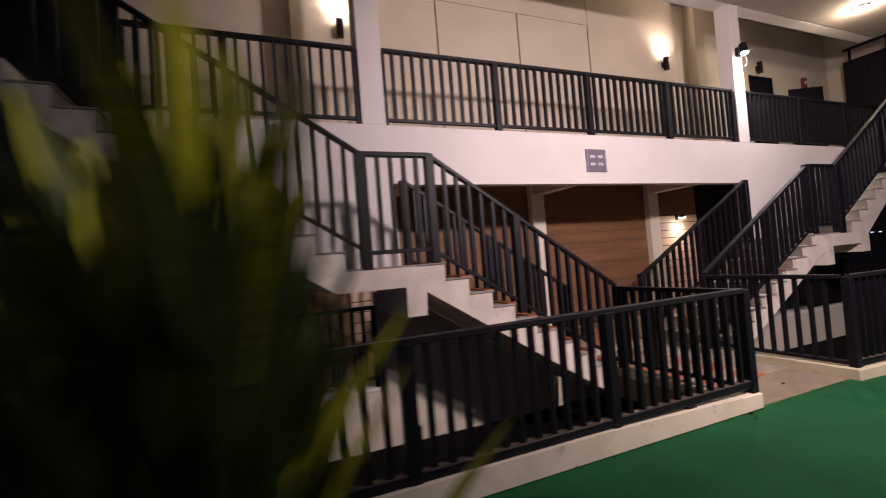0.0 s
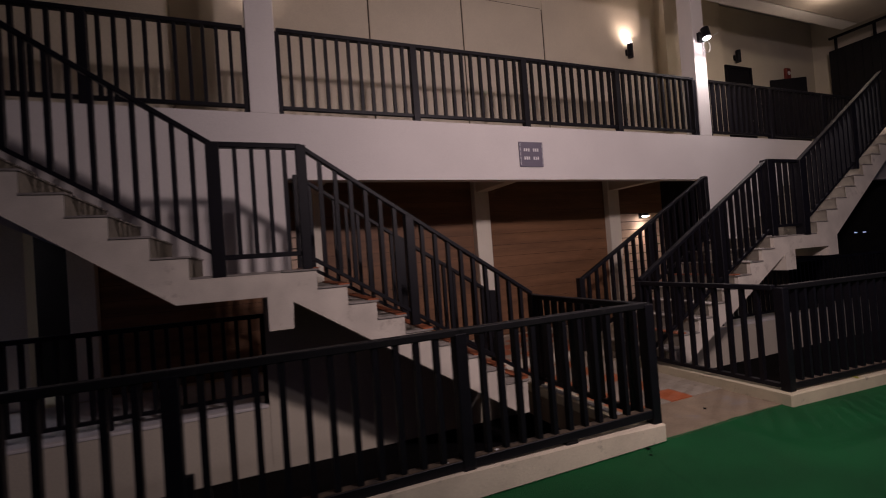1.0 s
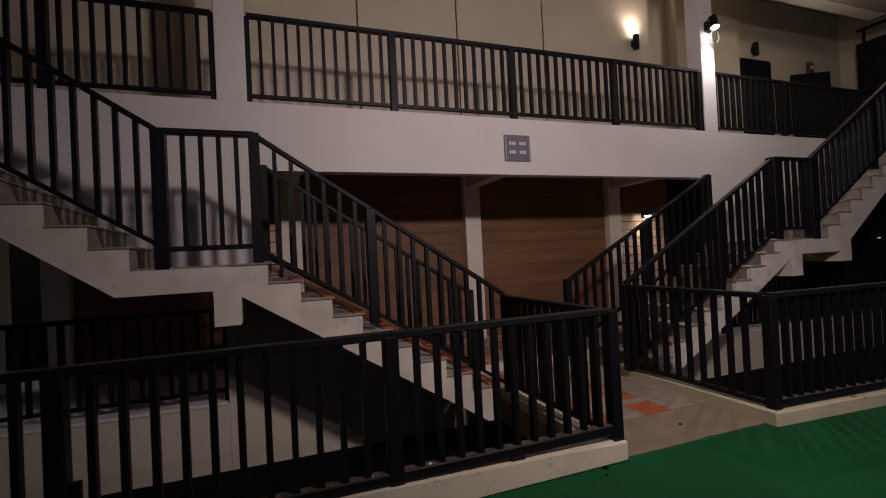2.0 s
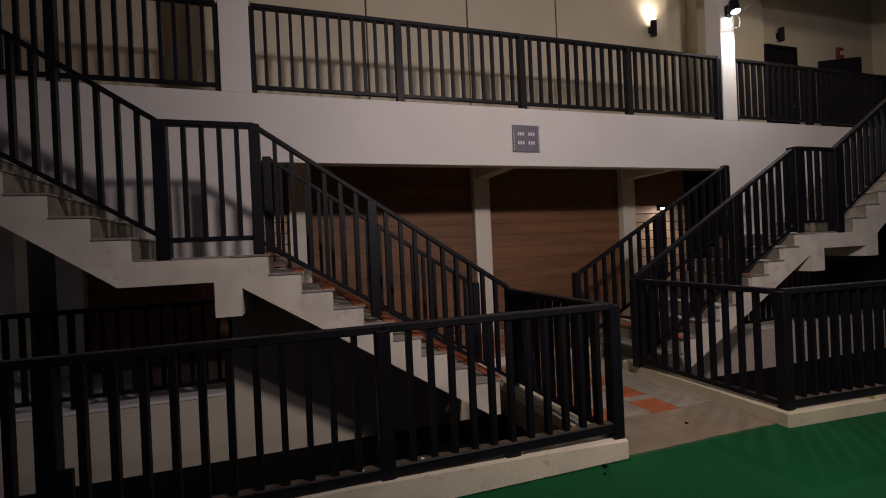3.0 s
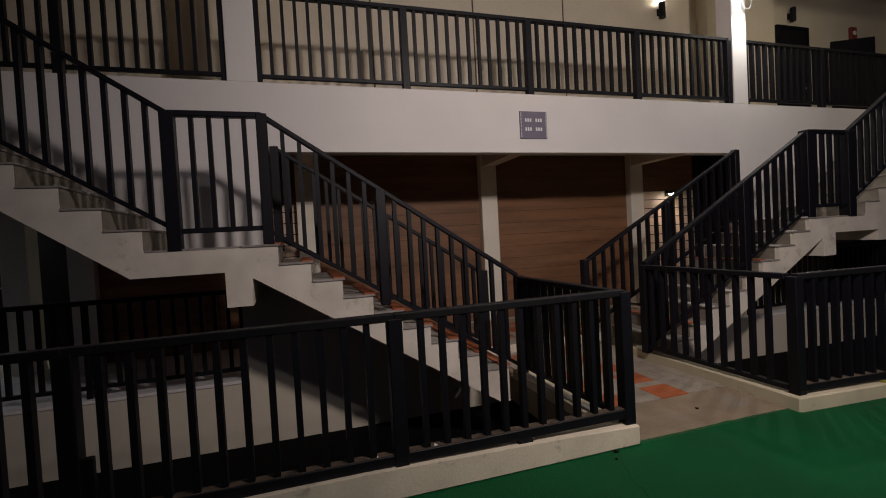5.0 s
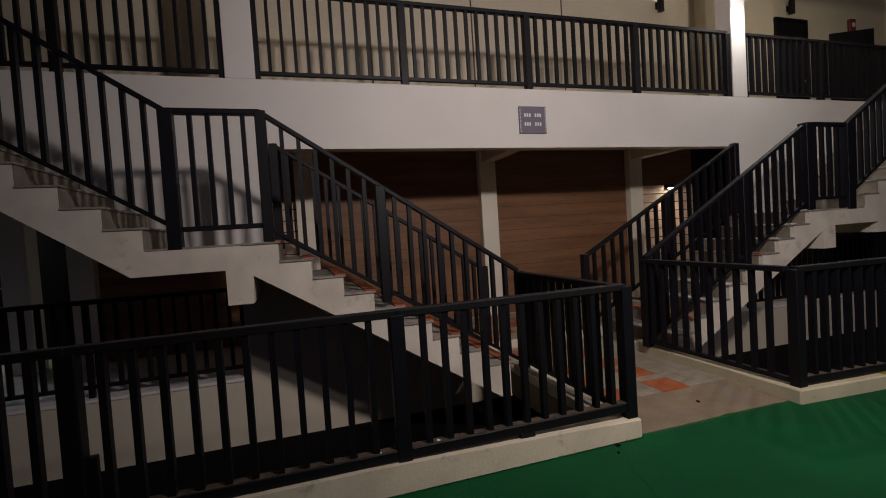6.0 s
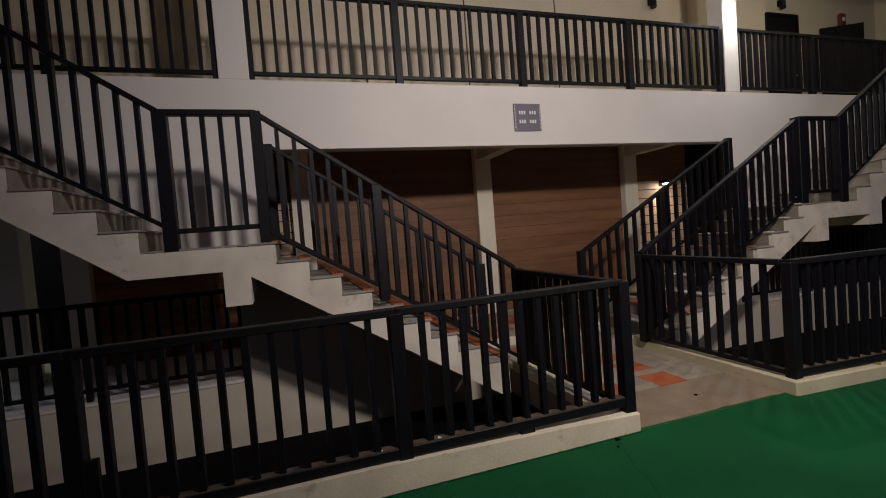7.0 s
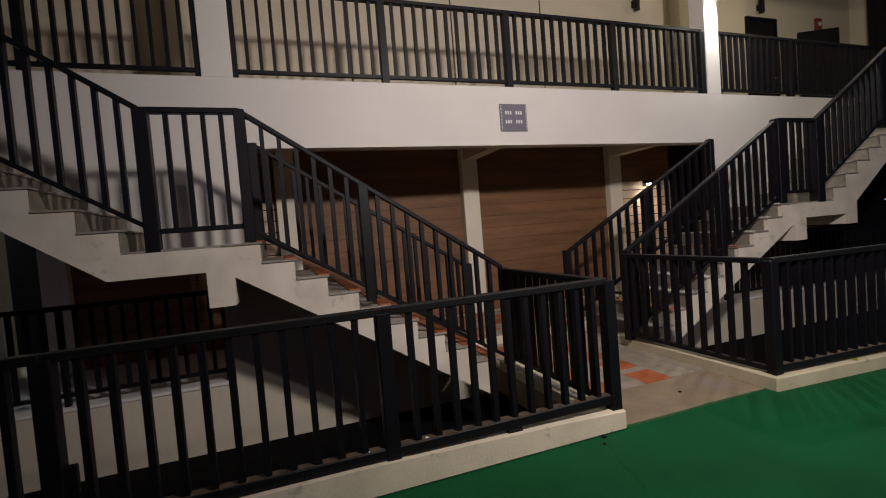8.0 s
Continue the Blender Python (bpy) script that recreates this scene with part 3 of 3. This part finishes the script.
def wall_downlight(x, y, z):
    root = thing("wall_lamp", (x, y, z), "small dark wall lamp shining down on beige planks", "wall lamp")
    bm = bmesh.new()
    box(bm, x - 0.04, x + 0.04, y - 0.018, y - 0.002, z - 0.04, z + 0.07)
    soften(bm, 0.004)
    part("bracket", bm, BLACK, root)
    bm = bmesh.new()
    box(bm, x - 0.018, x + 0.018, y - 0.10, y - 0.018, z + 0.01, z + 0.04)
    part("arm", bm, BLACK, root)
    bm = bmesh.new()
    tube(bm, (x, y - 0.145, z + 0.05), (x, y - 0.145, z), 0.05, 0.075, 20)
    part("shade", bm, BLACK, root)
    bm = bmesh.new()
    tube(bm, (x, y - 0.145, z - 0.0005), (x, y - 0.145, z - 0.022), 0.068, 0.045, 20)
    part("lens", bm, SOFTB, root, "glowing white lens")


wall_downlight(8.50, BACK + 0.12, 2.035)
downlight(-2.25, 7.55, 2.5, "round ceiling light over a dark door")
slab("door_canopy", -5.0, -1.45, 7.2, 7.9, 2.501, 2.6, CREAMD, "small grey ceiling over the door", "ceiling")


# ---- doors and dark screens ----
def door(name, x0, x1, y, z0, z1, label):
    root = thing(name, ((x0 + x1) / 2, y, z0), label, "door", "dark doors", "structure")
    bm = bmesh.new()
    box(bm, x0, x1, y - 0.04, y - 0.002, z0 + 0.01, z1)
    soften(bm, 0.004)
    part("leaf", bm, DARKDOOR, root)
    for a, b, c, d in ((x0 - 0.07, x0, z0, z1 + 0.07), (x1, x1 + 0.07, z0, z1 + 0.07), (x0, x1, z1 + 0.002, z1 + 0.07)):
        bm = bmesh.new()
        box(bm, a, b, y - 0.06, y - 0.001, c, d)
        part("door_frame", bm, BLACK, root)
    bm = bmesh.new()
    tube(bm, (x1 - 0.08, y - 0.042, z0 + 1.0), (x1 - 0.08, y - 0.10, z0 + 1.0), 0.012)
    tube(bm, (x1 - 0.08, y - 0.10, z0 + 1.0), (x1 - 0.20, y - 0.10, z0 + 1.0), 0.011)
    part("handle", bm, CABLE, root, "pale lever handle")


door("door_1", 11.75, 12.53, 7.1, UPPER, UPPER + 2.22, "dark closed door on the upper corridor")
door("door_2", -2.75, -1.75, 7.9, FLOOR, FLOOR + 2.1, "dark closed door under a ceiling light")


def dark_screen(x0, x1, y0, y1, z0, z1, label):
    """A tall dark metal screen made of upright boards."""
    root = thing("metal_screen", ((x0 + x1) / 2, (y0 + y1) / 2, z0), label, "screen", "dark metal screens")
    along_x = x1 - x0 > y1 - y0
    n = int(max(x1 - x0, y1 - y0) / 0.16)
    for i in range(n):
        bm = bmesh.new()
        if along_x:
            w = (x1 - x0) / n
            box(bm, x0 + w * i + 0.003, x0 + w * (i + 1) - 0.003, y0, y1, z0, z1)
        else:
            w = (y1 - y0) / n
            box(bm, x0, x1, y0 + w * i + 0.003, y0 + w * (i + 1) - 0.003, z0, z1)
        part("board", bm, DARKDOOR, root)
    return root


dark_screen(-4.2, -0.98, 5.50, 5.54, UPPER, 5.68, "tall dark metal screen closing the stair head")
sc = dark_screen(14.70, 14.74, 2.4, 6.5, UPPER - 0.2, 5.85, "tall dark metal screen with an open lattice on top")
for i in range(6):
    bm = bmesh.new()
    box(bm, 14.70, 14.74, 2.575 + 0.75 * i, 2.625 + 0.75 * i, 5.85, 6.13)
    part("lattice_post", bm, BLACK, sc)
bm = bmesh.new()
box(bm, 14.69, 14.75, 2.45, 6.48, 6.131, 6.18)
part("lattice_rail", bm, BLACK, sc)


def wall_box():
    x, y, z = 14.0, 7.098, 5.45
    root = thing("alarm_box", (x, y, z), "small red alarm box on the cream wall", "alarm box")
    bm = bmesh.new()
    box(bm, x - 0.09, x + 0.09, y - 0.07, y, z - 0.16, z + 0.16)
    soften(bm, 0.01)
    part("case", bm, RED, root)
    bm = bmesh.new()
    tube(bm, (x, y - 0.071, z + 0.03), (x, y - 0.082, z + 0.03), 0.05)
    part("button", bm, SIGNW, root)


wall_box()
# open dark door leaf seen over the railing
root = thing("door_leaf", (13.64, 6.86, UPPER), "dark door leaf standing open on the upper corridor", "door")
bm = bmesh.new()
bar(bm, (13.28, 7.06, UPPER + 2.05), (13.99, 6.66, UPPER + 2.05), 0.04, 2.04)
soften(bm, 0.004)
leaf = part("leaf", bm, DARKDOOR, root)
bm = bmesh.new()
tube(bm, (13.90, 6.70, UPPER + 1.0), (13.87, 6.63, UPPER + 1.0), 0.012)
tube(bm, (13.87, 6.63, UPPER + 1.0), (13.78, 6.68, UPPER + 1.0), 0.011)
part("handle", bm, DARKDOOR, root)


def louvre():
    root = thing("louvre_panel", (10.7, 5.34, FLOOR), "black metal louvre panel behind the corridor railing", "louvre")
    bm = bmesh.new()
    box(bm, 10.2, 11.25, 5.36, 5.40, FLOORE, 1.02)
    part("panel", bm, DARKDOOR, root)
    for k in range(5):
        bm = bmesh.new()
        bar(bm, (10.2, 5.37, 1.055 + 0.032 * k), (11.25, 5.37, 1.055 + 0.032 * k), 0.05, 0.014)
        part("slat", bm, BLACK, root)
    for x in (10.2, 11.21):
        bm = bmesh.new()
        box(bm, x, x + 0.04, 5.34, 5.41, 1.021, 1.22)
        part("side_frame", bm, BLACK, root)


louvre()


def night_lamp():
    slab("wall_end_3", 14.30, 14.42, 5.4, 6.86, FLOOR, 2.74, DARKDOOR, "dark end wall of the ground corridor", "wall")
    root = thing("indicator_lamp", (14.29, 6.0, 1.38), "small bluish lamp glowing on a dark wall", "lamp")
    bm = bmesh.new()
    box(bm, 14.255, 14.299, 5.82, 6.18, 1.35, 1.42)
    soften(bm, 0.006)
    part("case", bm, BLACK, root)
    for y in (5.88, 6.04):
        bm = bmesh.new()
        box(bm, 14.250, 14.2555, y, y + 0.06, 1.375, 1.395)
        part("lens", bm, BLUE, root, "bluish glowing lens")


night_lamp()


def scrap(x, y, z, size, turn, material, label):
    """A small bent flake of litter."""
    bm = bmesh.new()
    c = [(-0.5, -0.35, 0.02), (0.45, -0.4, 0.12), (0.5, 0.3, 0.02), (0.05, 0.5, 0.25), (-0.45, 0.25, 0.05)]
    top = [bm.verts.new(Vector(p) * size + Vector((0, 0, 0.003))) for p in c]
    low = [bm.verts.new(Vector(p) * size) for p in c]
    bm.faces.new(top)
    bm.faces.new(low[::-1])
    for i in range(5):
        bm.faces.new((low[i], low[(i + 1) % 5], top[(i + 1) % 5], top[i]))
    ob = new("litter_scrap", mesh_of("litter_scrap", bm, material))
    ob.matrix_world = pose(x, y, z, 0, 0, turn)
    tagged(ob, label, "litter", "litter scraps")


scrap(2.71, 2.672, 0.249, 0.022, 20, SIGNW, "small white paper scrap on the bottom rail")
scrap(2.36, 2.668, 0.249, 0.014, 80, SIGNW, "small white paper scrap on the bottom rail")
scrap(6.45, 2.52, 0.113, 0.045, 40, LEAFY, "dry yellow leaf on the kerb")
scrap(3.92, 2.60, 0.001, 0.035, 10, PIT, "dark leaf lying at the foot of the kerb")
scrap(3.86, 2.52, 0.001, 0.022, 60, PIT, "dark leaf lying on the green floor")
scrap(4.95, 2.93, 0.0045, 0.03, 30, PIT, "dark leaf lying on the footbridge")


def pipe():
    root = thing("pipe", (4.0, 3.4, 0.12), "thin white plastic pipe along the footbridge edge", "pipe")
    bm = bmesh.new()
    tube(bm, (4.035, 2.80, 0.118), (4.025, 4.05, 0.118), 0.016)
    part("tube", bm, CABLE, root)


pipe()


# ---- leafy plant close to the start of the walk ----
def blade(bm, base, direction, length, width, droop):
    """One strap leaf: a tapered, folded, drooping strip."""
    base, d = Vector(base), Vector(direction).normalized()
    side = d.cross(Vector((0, 0, 1)))
    side = side.normalized() if side.length > 0.05 else Vector((1, 0, 0))
    prev = None
    n = 7
    for i in range(n + 1):
        f = i / n
        c = base + d * length * f + Vector((0, 0, -droop * length * f * f))
        w = width * (0.35 + 1.5 * f) if f < 0.3 else width * 0.8 * (1 - ((f - 0.3) / 0.7) ** 2) + 0.001
        row = [bm.verts.new(c - side * w), bm.verts.new(c + Vector((0, 0, -w * 0.4))), bm.verts.new(c + side * w)]
        if prev:
            bm.faces.new((prev[0], prev[1], row[1], row[0]))
            bm.faces.new((prev[1], prev[2], row[2], row[1]))
        prev = row


def plant():
    rnd = random.Random(5)
    cx, cy = -0.14, 0.68
    root = thing("potted_plant", (cx, cy, 0), "bushy potted plant with strap leaves coloured lit above, shaded below", "plant")
    bm = bmesh.new()
    tube(bm, (cx, cy, 0), (cx, cy, 0.38), 0.16, 0.22, 24)
    part("pot", bm, SCREED, root, "grey concrete pot")
    bm = bmesh.new()
    tube(bm, (cx, cy, 0.381), (cx, cy, 0.40), 0.2, 0.2, 24)
    part("soil", bm, PIT, root)
    for k in range(7):
        a = k * 0.9
        p, q = Vector((cx + 0.05 * math.cos(a), cy + 0.05 * math.sin(a), 0.39)), Vector((cx + 0.14 * math.cos(a), cy + 0.12 * math.sin(a), 1.15 + 0.07 * k))
        bm = bmesh.new()
        tube(bm, p, q, 0.016, 0.009, 8)
        part("stem", bm, LEAF, root)
    # three clumps of upright straps: (centre, spread, number, lowest and highest root, length)
    clumps = (((0.005, 0.58), 0.07, 130, 0.98, 1.50, 0.40), ((-0.10, 0.66), 0.12, 160, 0.85, 1.50, 0.42), ((-0.30, 0.80), 0.13, 150, 0.80, 1.30, 0.38))
    for (px, py), spread, count, z0, z1, size in clumps:
        for k in range(count):
            a, h = rnd.uniform(0, 6.283), rnd.random()
            r = spread * math.sqrt(rnd.random())
            lean = rnd.uniform(0.08, 0.5)
            bm = bmesh.new()
            blade(bm, (px + r * math.cos(a), py + r * math.sin(a), z0 + (z1 - z0) * h), (lean * math.cos(a), lean * math.sin(a), 1), size * rnd.uniform(0.6, 1.0), rnd.uniform(0.014, 0.030), rnd.uniform(0.0, 0.2))
            # light from above is put into colour: bright high leaves, dark low ones
            part("leaf", bm, LEAFY if h > 0.70 and rnd.random() < 0.6 else LEAF, root)
    # broad leaves arching out to one side
    for base, tip, width in (((0.00, 0.52, 1.20), (0.215, 0.50, 1.475), 0.050), ((0.03, 0.53, 1.14), (0.20, 0.50, 1.40), 0.046), ((0.05, 0.55, 1.22), (0.155, 0.51, 1.47), 0.034),
                             ((0.14, 0.53, 1.10), (0.335, 0.50, 1.31), 0.024), ((0.00, 0.56, 1.40), (0.035, 0.50, 1.76), 0.030), ((-0.05, 0.56, 1.38), (-0.05, 0.50, 1.73), 0.034)):
        d = Vector(tip) + Vector((0, 0, 0.01)) - Vector(base)
        bm = bmesh.new()
        blade(bm, base, d, d.length, width, 0.04)
        part("leaf", bm, LEAFY, root)


plant()

# ---- plank walls ----
def plank_wall(name, x0, x1, y, material, z0=FLOOR, z1=2.745, h=0.192, gap=0.004):
    bm = bmesh.new()
    box(bm, x0, x1, y + 0.012, y + 0.06, z0, z1)
    root = structure(name, bm, DARKDOOR, "wall clad in horizontal %s wooden planks" % ("beige" if material == BEIGEP else "brown"), "wall")
    n = int((z1 - z0) / h)
    for i in range(n + 1):
        a = z0 + i * h
        b = min(a + h - gap, z1)
        if b - a < 0.02:
            continue
        bm = bmesh.new()
        box(bm, x0 + 0.002, x1 - 0.002, y + 0.002 * random.random(), y + 0.012, a, b)
        ob = new("plank", mesh_of("plank", bm, material))
        ob.parent = root
    return root


PY = BACK + 0.12
plank_wall("wall_plank_1", 2.277, 4.783, PY, WOOD)
plank_wall("wall_plank_2", 5.057, 7.613, PY, WOOD)
plank_wall("wall_plank_3", -0.423, 1.46, PY, WOOD)
plank_wall("wall_plank_4", 1.464, 2.003, PY, BEIGEP, FLOOR - 0.053, 2.05, 0.1575, 0.014)
# brown here stands in for the beam's shade on the upper beige planks
plank_wall("wall_plank_7", 1.464, 2.003, PY, WOOD, 2.055)
plank_wall("wall_plank_5", 7.887, 9.12, PY, BEIGEP, FLOORE + 0.02, 2.10, 0.1575, 0.014)
# again brown in place of beige, for the shade above the wall lamp
plank_wall("wall_plank_8", 7.887, 9.12, PY, WOOD, 2.105)
slab("wall_dark_3", 9.125, 10.463, PY, PY + 0.1, FLOORE, 2.745, DARKDOOR, "dark painted panel beside the beige planks", "wall")
plank_wall("wall_plank_6", 10.737, 13.5, PY, WOOD)
slab("wall_dark_1", -5.5, -0.70, 7.90, 8.0, FLOOR, 2.745, DARKDOOR, "dark painted wall panel around a door", "wall")
slab("wall_dark_2", 11.7, 15, 7.2, 7.3, FLOOR, 2.745, DARKDOOR, "dark painted wall panel", "wall")

# ---- floor tiles of the bridge and the corridor ----
def tile_mesh(w, d, material):
    bm = bmesh.new()
    box(bm, -w / 2 + 0.0015, w / 2 - 0.0015, -d / 2 + 0.0015, d / 2 - 0.0015, 0, 0.010)
    return mesh_of("tile", bm, material)


bridge = bpy.data.objects["bridge"]
W, D, S = 0.1437, 0.28, 0.11
tiles = {(k, c): tile_mesh(W, k, c) for k in (D, S) for c in (TILEW, TILER)}
REDS = {1: "D", 2: "D", 5: "D", 6: "D"}
for i in range(10):
    x, y = BRX0 + 0.003 + W * (i + 0.5), 3.21
    if x + W / 2 > BRX1:
        break
    kind = "S" if i in (3, 4, 0, 7) else "D"
    while y < FACE - 0.05:
        d = S if kind == "S" else D
        ob = new("tile", tiles[d, TILER if REDS.get(i) == kind else TILEW])
        ob.parent = bridge
        ob.location = (x, y + d / 2, 0.005)
        y += d
        kind = "D" if kind == "S" else "S"
corridor, corridor_east = bpy.data.objects["corridor_floor"], bpy.data.objects["corridor_floor_east"]
big = {c: tile_mesh(0.3, 0.3, c) for c in (TILEW, TILER, TILEG)}
for i in range(40):
    for j in range(5):
        x = -1.8 + 0.3 * i
        east = x > 7.4
        ob = new("tile", big[TILER if 15 < i < 26 and (i + j) % 2 == 0 else TILEW if x > 1.6 and not east else TILEG])
        ob.parent = corridor_east if east else corridor
        ob.location = (x + (0.06 if east else 0), FACE + 0.03 + 0.3 * (j + 0.5), (FLOORE if east else FLOOR) - 0.0115)
